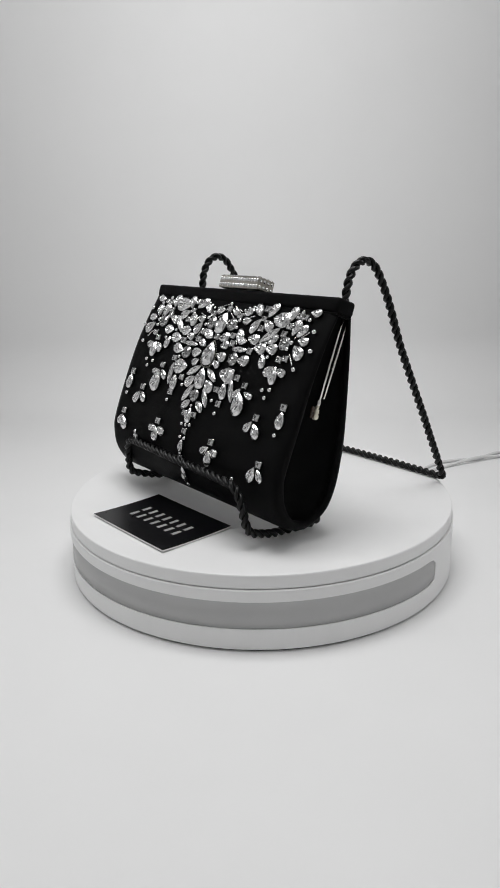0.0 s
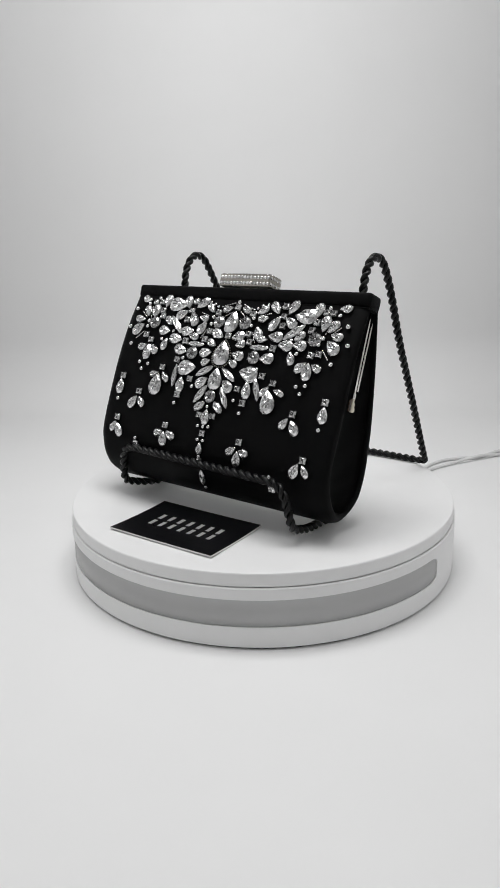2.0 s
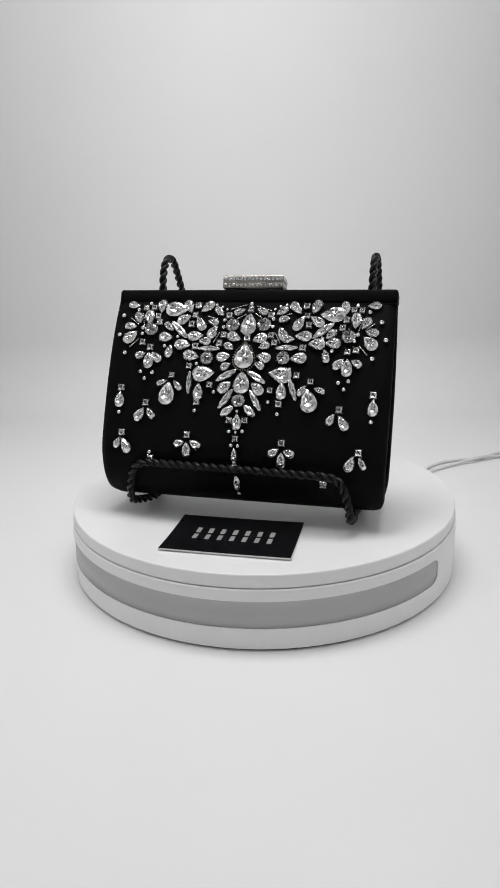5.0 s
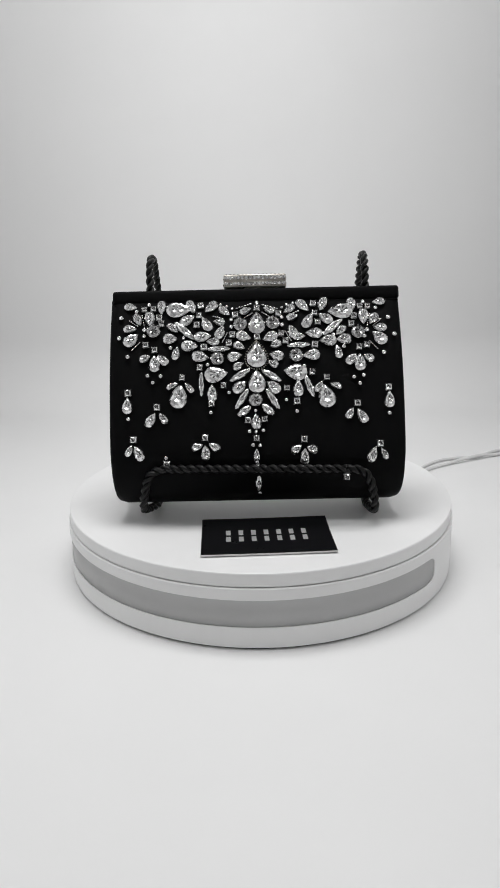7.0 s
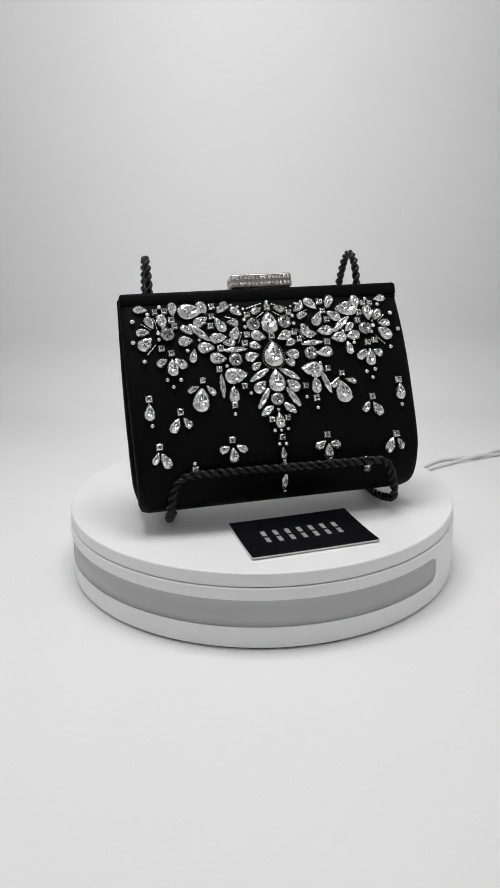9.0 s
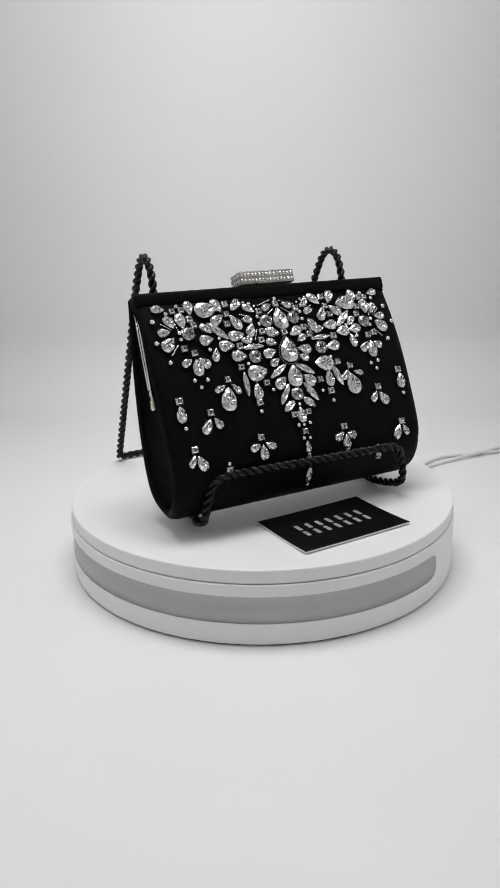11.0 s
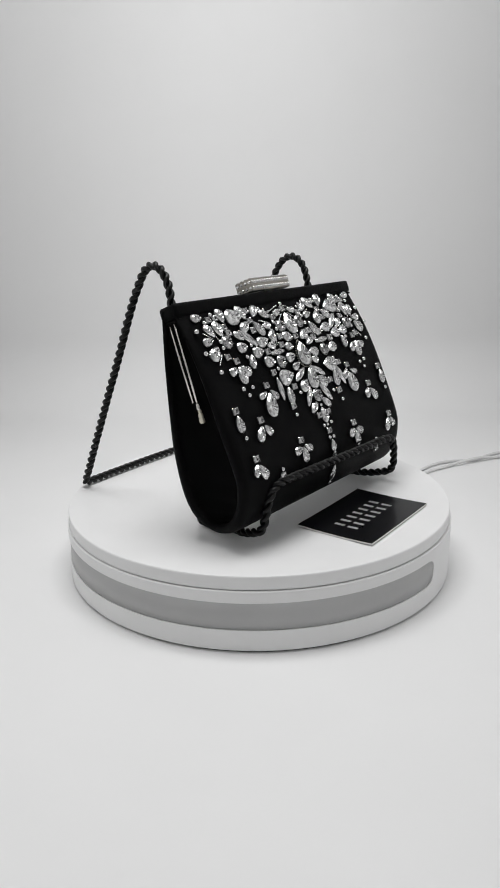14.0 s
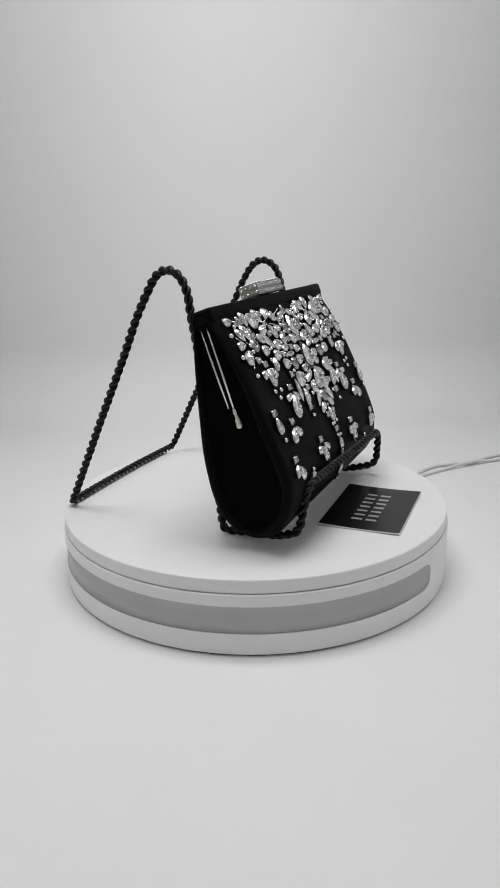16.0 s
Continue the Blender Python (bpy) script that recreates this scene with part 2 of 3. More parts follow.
# ---- evening bag ----
BAG_AT = Vector((-0.0007, 0.0012, 0.0))   # the bag's middle off the platter's axis
bag = tagged(new("evening_bag"), "black satin evening bag embroidered with clear crystals", "handbag")
# outline of the bag's side, depth and height, from the front of the frame round the bottom to the back
OUTLINE = [(-0.0198, 0.1530), (-0.0334, 0.1335), (-0.0457, 0.1123), (-0.0577, 0.0871), (-0.071, 0.0555), (-0.073, 0.042), (-0.0715, 0.030), (-0.066, 0.019), (-0.057, 0.0115),
           (-0.046, 0.0085), (-0.036, 0.011), (-0.025, 0.020), (-0.017, 0.035), (-0.0113, 0.060), (-0.0090, 0.086), (-0.0070, 0.120), (-0.0063, 0.1535)]
SIDE = spline(OUTLINE, 8)


def inward(k):
    d = (SIDE[min(k + 1, len(SIDE) - 1)] - SIDE[max(k - 1, 0)]).normalized()
    return Vector((-d.y, d.x))


def half_width(z):
    """The shell narrows to rounded lower corners and swells a little below the middle."""
    low = max(0.0, (0.021 - z) / 0.013)
    return 0.1005 + 0.0012 * math.sin(math.pi * min(1.0, max(0.0, z / 0.15))) + 0.0013 * min(1.0, max(0.0, (z - 0.05) / 0.10)) - 0.0030 * low * low


def rim(k):
    """How thick the padded edge is: thin at the frame, full at the belly."""
    return 0.0022 + 0.0040 * min(1.0, 5.0 * min(k, len(SIDE) - 1 - k) / len(SIDE))


def shell():
    bm = bmesh.new()
    rows = []
    for k, p in enumerate(SIDE):
        h = half_width(p.y)
        ring = []
        edge = 0.0012
        for j in range(49):
            s = -1 + 2 * j / 48
            o = p + edge * max(0.0, (abs(s) - 0.95) / 0.05) ** 2 * inward(k)
            ring.append(bm.verts.new((h * s, o.x, o.y)))
        p = p + edge * inward(k)
        q = p + rim(k) * inward(k)
        for s, t in ((1, 0.0), (1, 0.25), (1, 0.5), (1, 0.75), (1, 1.0)):
            o = p.lerp(q, t)
            ring.append(bm.verts.new(((h + 0.0012 * math.sin(math.pi * t)) * s, o.x, o.y)))
        for s in (1, 0.5, 0, -0.5, -1):
            ring.append(bm.verts.new(((h - 0.0005) * s, q.x, q.y)))
        o = p.lerp(q, 0.5)
        ring.append(bm.verts.new((-h - 0.0012, o.x, o.y)))
        rows.append(ring)
    for a, b in zip(rows, rows[1:]):
        quads(bm, a, b)
    bm.faces.new(rows[0])
    bm.faces.new(rows[-1][::-1])
    bmesh.ops.remove_doubles(bm, verts=bm.verts, dist=1e-5)
    bmesh.ops.recalc_face_normals(bm, faces=bm.faces)
    return bm


def gusset(side):
    """The soft end wall, drawn in between the two halves."""
    bm = bmesh.new()
    n = len(SIDE) // 2
    rows = []
    for k in range(n + 1):
        e = 0.0008 + rim(k)
        a, b = SIDE[k] + e * inward(k), SIDE[len(SIDE) - 1 - k] + e * inward(len(SIDE) - 1 - k)
        row = []
        for j in range(9):
            t = j / 8
            p = a.lerp(b, t)
            deep = 0.0016 + 0.0045 * (k / n) ** 2 * math.sin(math.pi * t) ** 0.5 + 0.0012 * math.sin(math.pi * t) * min(1.0, (a - b).length / 0.05) + 0.0003 * math.sin(k * 0.7 + j)
            row.append(bm.verts.new((side * (half_width(p.y) - deep), p.x, p.y)))
        rows.append(row)
    for a, b in zip(rows, rows[1:]):
        quads(bm, a, b, closed=False)
    bmesh.ops.solidify(bm, geom=bm.faces[:], thickness=0.0012)
    bmesh.ops.recalc_face_normals(bm, faces=bm.faces)
    return bm


part("shell", shell(), SATIN, bag, "black satin front and back panels", True)
for side in (-1, 1):
    part("gusset", gusset(side), GUSSET, bag, "matt black cloth end wall", True)
TILT = pose(0.0007, -0.0133, 0.1522, -20, -0.3)
part("top_frame", box(0.2058, 0.0160, 0.0098, 0.0022, 3, TILT), SATIN, bag, "satin covered closing frame", True)
part("frame_seam", box(0.2044, 0.0150, 0.0016, 0.0006, 1, TILT @ Matrix.Translation((0, 0, -0.0056))), GUSSET, bag, "dark seam below the frame")

# clasp with its paved stones
CLASP = pose(0.0002, -0.0119, 0.1576, -20, -0.3)
clasp = part("clasp", box(0.0446, 0.0150, 0.0090, 0.0006, 2, CLASP @ Matrix.Translation((0, 0, 0.0048))), CLASPMETAL, bag, "dark steel bar clasp paved with small stones")


def paving():
    bm = bmesh.new()

    def stone(m, r):
        ring = [bm.verts.new(m @ Vector((r * math.cos(a), r * math.sin(a), 0))) for a in (math.pi * k / 4 for k in range(8))]
        flat = [bm.verts.new(m @ Vector((0.55 * r * math.cos(a), 0.55 * r * math.sin(a), 0.45 * r))) for a in (math.pi * (k + 0.5) / 4 for k in range(8))]
        for i in range(8):
            j = (i + 1) % 8
            bm.faces.new((ring[i], ring[j], flat[i]))
            bm.faces.new((ring[j], flat[j], flat[i]))
        bm.faces.new(flat)

    step = 0.0440 / 15
    for i in range(15):
        x = -0.022 + step * (i + 0.5)
        for z in (0.0024, 0.0066):
            stone(CLASP @ Matrix.Translation((x, -0.0076, 0.0003 + z)) @ pose(0, 0, 0, 90), 0.00145)
        for y in (-0.0055, -0.0019, 0.0019, 0.0055):
            stone(CLASP @ Matrix.Translation((x, y, 0.0094)), 0.00150)
    for side in (-1, 1):
        for y in (-0.0055, -0.0019, 0.0019, 0.0055):
            for z in (0.0024, 0.0066):
                stone(CLASP @ Matrix.Translation((side * 0.0221, y, 0.0003 + z)) @ pose(0, 0, 0, 0, side * 90), 0.00145)
    bmesh.ops.split_edges(bm, edges=bm.edges)
    return bm


part("paving", paving(), CLASPSTONE, clasp, "rows of tiny clear stones", kind="stuff")

# folding stays at both ends, each with two rods and a clear tip
for side in (-1, 1):
    x, slip, lean = side * 0.1000, 0.0008 + 0.0020 * side, -0.0035 if side > 0 else 0.0
    part("stay_rod", tube(bmesh.new(), [Vector((x, slip - 0.0105, 0.146)), Vector((x, slip - 0.0195 + lean * 0.5, 0.121)), Vector((x, slip - 0.0290 + lean * 0.9, 0.096))], 0.00085), STEEL, bag, "thin steel frame rod", True)
    rod = part("stay_rod", tube(bmesh.new(), [Vector((x, slip - 0.0150, 0.147)), Vector((x, slip - 0.0245 + lean * 0.5, 0.120)), Vector((x, slip - 0.0342 + lean, 0.091))], 0.00095), STEEL, bag, "thin steel frame rod", True)
    end = Matrix.Translation((x, slip - 0.0352 + lean, 0.0885)) @ pose(0, 0, 0, -18)
    tip = lathe([(0.0, -0.0052), (0.0015, -0.0050), (0.0022, -0.0040), (0.0022, -0.0022), (0.0015, -0.0012), (0.0020, -0.0004), (0.0017, 0.0014), (0.0010, 0.0020), (0.0014, 0.0032), (0.0011, 0.0044), (0.0, 0.0046)], 8)
    bmesh.ops.transform(tip, matrix=end, verts=tip.verts)
    part("stay_tip", tip, AMBER, rod, "clear tip on the rod", True)
    collar = lathe([(0.0, 0.0040), (0.0014, 0.0041), (0.0016, 0.0050), (0.0016, 0.0072), (0.0012, 0.0080), (0.0, 0.0081)], 12)
    bmesh.ops.transform(collar, matrix=end, verts=collar.verts)
    part("collar", collar, STEEL, rod, "small steel collar above the tip", True)
    if side > 0:
        part("stay_guard", box(0.0014, 0.0034, 0.0078, 0.0006, 2, end @ Matrix.Translation((0, -0.0036, -0.0005))), BROWN, rod, "dark brown resin guard beside the tip", True)

# ---- embroidery ----
# kind (P pear, M navette, R round, S square, B bead, T bar), across, down from the top edge, length, width (mm), turn; last, how far the sewn twin on the other half strays from a true mirror image
CORNER_FAN_A = [
    ('P', -89.9, 7.5, 9.8, 6.2, -7, -0.5, -1.0), ('B', -76.4, 6.4, 3.3, 3.3, 0, 1.4, 0.5), ('S', -80, 9.9, 4.5, 4.5, 0, 1.0, 0.4),
    ('S', -73.5, 9.6, 4.5, 4.5, 0, 1.9, 0.5), ('B', -85.3, 12, 3.3, 3.3, 0, 1.2, 0.2), ('B', -96.1, 17.6, 3.7, 3.7, 0, -1.3, 2.9),
    ('B', -96.7, 34.1, 3.6, 3.6, 0, 1.3, 0.4), ('P', -84.3, 18.7, 10.7, 6.5, -62, -0.1, 2.4),
]
CORNER_FAN_B = [
    ('T', -80.3, 20.2, 10.9, 1.6, -77, 0.5, 1.7), ('P', -75.8, 18.5, 12.6, 7.7, -84, 1.6, 0.7), ('T', -87.1, 21.8, 8.6, 1.7, -38, -0.3, 2.3),
    ('P', -89.4, 26.3, 9.7, 6.5, -1, -0.9, 2.3), ('P', -88.2, 35.2, 12.7, 8.7, 39, -0.9, 1.3), ('R', -72.8, 28.6, 10.1, 10.1, 0, 0.0, 3.4),
    ('B', -79.2, 27.9, 3.6, 3.6, 0, -0.1, 2.7), ('B', -79.1, 32.6, 3.2, 3.2, 0, -2.2, 3.0),
]
CORNER_DROP_A = [
    ('T', -84.8, 39.9, 9.2, 1.8, 49, -1.8, 2.0), ('S', -78, 39.2, 4.8, 4.8, 0, -5.4, 4.0), ('B', -90.1, 47.9, 3.6, 3.6, 0, -0.6, 0.1),
    ('S', -71.5, 43, 4.8, 4.8, 0, 6.9, -1.1), ('P', -78.2, 49, 8.7, 6, 26, 0.7, 2.2), ('P', -71.4, 53, 12.7, 7.9, 91, 1.3, 1.5),
    ('P', -65.8, 50.2, 10.4, 6.5, 138, 1.1, 1.6), ('B', -76, 61.7, 3.4, 3.4, 0, -1.5, 2.4),
]
CORNER_DROP_B = [
    ('B', -66.9, 62.3, 3.4, 3.4, 0, 0.8, 2.9), ('B', -72.4, 66.7, 3.3, 3.3, 0, -0.6, 3.1), ('S', -69, 17.3, 4.9, 4.9, 0, 1.6, 1.1),
    ('S', -67.3, 22.3, 4.9, 4.9, 0, 1.0, 2.6), ('P', -59.1, 26.1, 10.1, 6, -44, 1.3, 4.6), ('P', -60.5, 34.9, 11.2, 8, -1, 1.8, 2.4),
    ('B', -60.4, 41.9, 3.2, 3.2, 0, 1.6, 1.2), ('P', -56.4, 45.6, 10.5, 6.1, 77, 1.3, 0.8),
]
SHOULDER_A = [
    ('P', -67.4, 8.4, 11.6, 7.3, -89, 2.1, 0.3), ('P', -55.2, 10.9, 17.9, 12, -1, 5.8, 3.4), ('P', -46.2, 8.4, 12, 7.4, -67, 2.5, -0.6),
    ('S', -39.3, 7.2, 4.9, 4.9, 0, 2.4, -0.3), ('P', -31.9, 8.7, 12.3, 7.3, -133, 2.4, 0.1), ('B', -25, 7.1, 2.5, 2.5, 0, 2.2, -0.5),
    ('B', -20.5, 8.5, 2.5, 2.5, 0, 2.2, -0.7), ('B', -16.8, 10.8, 2.4, 2.4, 0, 2.2, -0.6),
]
SHOULDER_B = [
    ('M', -50.6, 28.6, 19.2, 6.1, -43, 4.3, -1.3), ('P', -48.6, 19.5, 12, 7.5, 32, 1.5, 0.4), ('S', -40.5, 15.7, 4.5, 4.5, 0, 2.2, -0.3),
    ('S', -42.1, 23.7, 4.9, 4.9, 0, 2.3, -0.6), ('P', -35.3, 23, 13, 7.5, 117, 2.1, -1.1), ('B', -51.3, 34.7, 2.8, 2.8, 0, 3.6, -0.8),
    ('P', -46.8, 40.4, 12.4, 8.2, -1, 4.2, -2.3), ('P', -37.7, 33.6, 12.4, 8, 4, 3.6, -1.4),
]
INNER_WING_A = [
    ('T', -26.7, 17.8, 8.2, 1.8, -18, 0.9, -2.9), ('P', -25.9, 21.8, 9, 5.9, 168, 0.6, -3.3), ('P', -25.2, 30.1, 11.3, 7.2, 63, 0.9, 0.3),
    ('T', -22, 34.4, 9, 1.7, 63, 1.0, -0.3), ('P', -30.4, 37.5, 9.6, 6, 179, 0.2, -2.8), ('S', -36.9, 41.5, 5.2, 5.2, 0, 4.7, -0.5),
    ('M', -26.5, 43.1, 16.8, 4.9, -1, 3.5, -1.9), ('P', -39.2, 48.6, 12.4, 8.2, -7, -0.5, 0.0),
]
INNER_WING_B = [
    ('R', -27.3, 50.2, 9.9, 9.9, 0, 0.7, -1.4), ('S', -39.7, 56.3, 4.8, 4.8, 0, -1.0, 4.6), ('B', -34.1, 54.7, 3.2, 3.2, 0, -0.6, 2.1),
    ('P', -28.2, 61.5, 16.6, 11.6, 9, -1.1, -0.9), ('P', -22.2, 12.5, 10.1, 6.1, -39, 2.2, -0.8), ('S', -14.5, 15.8, 4.9, 4.9, 0, 2.0, -0.6),
    ('B', -17.4, 20.2, 3.2, 3.2, 0, 1.4, -1.2), ('B', -17.5, 26.1, 3.2, 3.2, 0, 1.2, -0.9),
]
HEART_A = [
    ('R', -11, 24, 10.1, 10.1, 0, 1.2, -0.8), ('S', -16.7, 32.2, 4.8, 4.8, 0, 1.3, -0.2), ('S', -19.2, 38.7, 4.8, 4.8, 0, 1.7, -0.9),
    ('P', -8.7, 33.8, 11.5, 7.8, -24, 1.4, 0.9), ('P', -11.7, 41.2, 9, 6.3, -24, 1.9, -0.8), ('P', -15, 48.7, 11.2, 7.4, 10, -0.9, -0.2),
    ('P', -12.7, 55.6, 8.8, 5.8, 25, -1.2, -1.2), ('T', -8.2, 8.3, 12.4, 1.8, 20, 2.3, 0.9),
]
HEART_B = [
    ('P', -7.1, 12.4, 9.1, 5.7, 20, 2.6, -0.5), ('T', -5.1, 16.5, 7.6, 1.7, 36, 2.5, -0.5), ('M', -11.7, 62.3, 16.8, 5.7, 33, -1.6, 0.5),
    ('P', -11.8, 70.5, 12, 8, 40, -0.4, 0.5), ('M', -10.4, 79, 17.2, 5.5, 59, 0.4, 0.5), ('M', -9, 87.8, 11.4, 6.3, 39, -1.6, -0.8),
    ('S', -6.8, 94.2, 4.7, 4.7, 0, -1.9, -0.5), ('B', -5.8, 102.1, 3.1, 3.1, 0, -1.9, -0.5),
]
PENDANT_A = [
    ('P', -31.2, 74.5, 12.5, 7.5, 89, -2.5, -2.4), ('S', -23.2, 69.4, 4.7, 4.7, 0, -2.4, 2.6),
    ('B', -19.4, 74.8, 3.1, 3.1, 0, 0.8, 5.7), ('S', -31.7, 82.1, 5.1, 5.1, 0, -4.0, -0.7), ('B', -32.2, 88.5, 3.3, 3.3, 0, -4.8, 0.1),
    ('S', -52, 63.5, 4.7, 4.7, 0, -3.2, 1.4), ('P', -58.7, 69.1, 9.4, 4.9, 19, -3.8, 1.6),
]
PENDANT_B = [
    ('P', -47.3, 70.5, 9.7, 5.1, 128, -3.9, 0.7), ('P', -54.4, 76.8, 16.8, 11.8, 80, -6.2, 1.4), ('S', -36.4, 105.8, 5.1, 5.1, 0, -4.4, 2.3),
    ('P', -41.9, 111.9, 8.6, 6.2, 19, -4.7, 2.9), ('P', -36.2, 116.3, 11.3, 7, 89, -4.1, 3.4), ('P', -30.2, 112.2, 9.4, 6.2, 149, -3.6, 2.4),
    ('B', -3.5, 111.6, 3.1, 3.1, 0, -2.1, 0.3),
]
SCATTERED_DROPS_A = [
    ('S', -89.7, 73.7, 5.1, 5.1, 0, 1.8, -1.0), ('P', -90.1, 82.5, 12, 7.4, 90, 1.7, -1.3), ('B', -89.3, 92, 3.3, 3.3, 0, 2.0, -0.9),
    ('S', -69.7, 84.1, 5.1, 5.1, 0, -0.1, -0.6), ('P', -73.7, 92.8, 11.7, 7.1, 60, -1.3, -0.4), ('P', -65.5, 91.7, 9.5, 5.8, 124, -1.2, -1.2),
]
SCATTERED_DROPS_B = [
    ('S', -85.9, 106.3, 5.1, 5.1, 0, -1.6, 5.6), ('P', -88.7, 113.6, 9.3, 5.1, 64, -1.9, 5.0), ('P', -82.5, 115.7, 11.7, 7, 114, -3.5, 3.5),
    ('B', -63.5, 119.2, 3.1, 3.1, 0, -3.6, 7.6), ('S', -63.3, 123.6, 5.1, 5.1, 0, -2.0, 11.3),
]
CENTRE = [
    ('B', 1.2, 5.9, 3.3, 3.3, 0), ('S', 1.1, 10.3, 4.9, 4.9, 0), ('P', 0.8, 23.3, 17.4, 11.8, 90), ('S', 0.9, 34.5, 4.8, 4.8, 0),
    ('P', 0.2, 48.2, 18.3, 13.9, 90), ('P', 0.1, 67.1, 16.3, 11.8, 90), ('R', -1, 80, 9.8, 9.8, 0), ('B', -1.2, 87.6, 2.7, 2.7, 0),
    ('P', -1, 95.1, 11.9, 7, 90), ('B', -1.1, 102.2, 2.7, 2.7, 0), ('S', -0.9, 106.9, 4.7, 4.7, 0), ('P', -1.1, 117.9, 9.4, 5.1, 90),
    ('B', -0.8, 123, 3.1, 3.1, 0), ('S', -0.9, 126.3, 3.9, 3.9, 0), ('M', 0.1, 138.8, 13.1, 5.1, 90), ('B', 0.9, 147.2, 2.8, 2.8, 0),
]
SINGLES = [('M', -38.6, 68.3, 17.5, 4.7, 91), ('M', 36.3, 70.3, 18.1, 5.2, 109)]


def pear_line(n):
    """A drop with its point at +x."""
    return [(0.5 * math.cos(a), 0.60 * math.sin(a) * abs(math.sin(a / 2)) ** 0.75) for a in (2 * math.pi * k / n for k in range(n))]


def navette_line(n):
    return [(0.5 * math.cos(a), 0.5 * math.sin(a) * (1 - 0.25 * math.cos(a) ** 2)) for a in (2 * math.pi * k / n for k in range(n))]


def cut_stone(line, seed, prongs=4, claws=True):
    """A cut stone one long, one wide and one high in a low metal cup: girdle, crown, table with a hollow coloured as
    inner reflections.
    """
    rnd = random.Random(seed)
    bm = bmesh.new()
    n = len(line)

    def ring(scale, z, turn=0.0, jitter=0.0):
        pts = []
        for i in range(n):
            (ax, ay), (bx, by) = line[i], line[(i + 1) % n]
            x, y = ax + (bx - ax) * turn, ay + (by - ay) * turn
            j = 1 + rnd.uniform(-jitter, jitter)
            pts.append(bm.verts.new((x * scale * j, y * scale * j, z + rnd.uniform(-jitter, jitter) * 0.8)))
        return pts

    foot, cup, girdle = ring(0.84, 0.0), ring(1.0, 0.46), ring(0.945, 0.54)
    crown, table = ring(0.78, 0.78, 0.5, 0.035), ring(0.56, 0.92, 0.0, 0.05)
    quads(bm, foot, cup, mat=1)
    quads(bm, cup, girdle)
    for a, b, half in ((girdle, crown, True), (crown, table, False)):
        for i in range(n):
            j = (i + 1) % n
            if half:
                bm.faces.new((a[i], a[j], b[i]))
                bm.faces.new((a[j], b[j], b[i]))
            else:
                bm.faces.new((a[i], a[j], b[j], b[i]))
    # the back facets: steep, their darker random greys paint the stone's inner light and shade
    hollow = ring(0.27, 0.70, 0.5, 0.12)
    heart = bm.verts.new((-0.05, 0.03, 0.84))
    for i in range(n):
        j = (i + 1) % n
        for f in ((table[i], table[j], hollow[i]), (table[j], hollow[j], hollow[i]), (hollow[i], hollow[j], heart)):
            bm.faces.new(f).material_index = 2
    if claws:
        for k in range(prongs):
            x, y = line[(k * n // prongs + n // (2 * prongs)) % n]
            claw = bmesh.new()
            bmesh.ops.create_icosphere(claw, subdivisions=1, radius=0.055, matrix=Matrix.Translation((x * 0.93, y * 0.93, 0.68)))
            for f in claw.faces:
                f.material_index = 1
            joined(bm, claw)
    bmesh.ops.split_edges(bm, edges=bm.edges)
    bmesh.ops.recalc_face_normals(bm, faces=bm.faces)
    return bm


def square_line():
    return [(0.5, 0.22), (0.5, 0.42), (0.42, 0.5), (0.0, 0.5), (-0.42, 0.5), (-0.5, 0.42), (-0.5, 0.0), (-0.5, -0.42), (-0.42, -0.5), (0.0, -0.5), (0.42, -0.5), (0.5, -0.42), (0.5, -0.2)]


def bead_mesh():
    return lathe([(0.0, 0.0), (0.34, 0.08), (0.5, 0.42), (0.43, 0.74), (0.24, 0.92), (0.10, 0.94), (0.07, 0.84), (0.0, 0.80)], 12)


def bar_mesh():
    bm = bmesh.new()
    for k in range(6):
        bmesh.ops.create_icosphere(bm, subdivisions=1, radius=1, matrix=Matrix.Translation((-0.42 + 0.168 * k, 0, 0.4)) @ Matrix.Diagonal((0.085, 0.5, 0.5, 1)))
    return bm


def mesh_of(name, bm, mats, smooth=False):
    me = bpy.data.meshes.new(name)
    bm.to_mesh(me)
    bm.free()
    for m in mats:
        me.materials.append(m)
    for p in me.polygons:
        p.use_smooth = smooth
    return me


ROUND = [(0.5 * math.cos(a), 0.5 * math.sin(a)) for a in (2 * math.pi * k / 12 for k in range(12))]
# third material of each stone: darker copy that paints the hollow's shade and glints
CUTS = {
    "P": [mesh_of("pear_stone", cut_stone(pear_line(16), s, claws=False), (CRYSTAL, SETTING, GLINT)) for s in (1, 2, 3, 4)],
    "M": [mesh_of("navette_stone", cut_stone(navette_line(10), s, claws=False), (CRYSTAL, SETTING, GLINT)) for s in (5, 6, 7)],
    "R": [mesh_of("round_stone", cut_stone(ROUND, s, 6), (SMOKY, SETTING, SMOKYGLINT)) for s in (8, 9)],
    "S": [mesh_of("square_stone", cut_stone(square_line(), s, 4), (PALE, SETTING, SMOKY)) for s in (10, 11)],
    "B": [mesh_of("bead", bead_mesh(), (BEAD,), True)],
    "T": [mesh_of("bead_bar", bar_mesh(), (BEAD,), True)],
}
NAMES = {"P": "pear_crystal", "M": "navette_crystal", "R": "round_crystal", "S": "square_crystal", "B": "silver_bead", "T": "bead_bar"}
HIGH = {"P": 0.0036, "M": 0.0030, "R": 0.0034, "S": 0.0030, "B": 0.0030, "T": 0.0017}


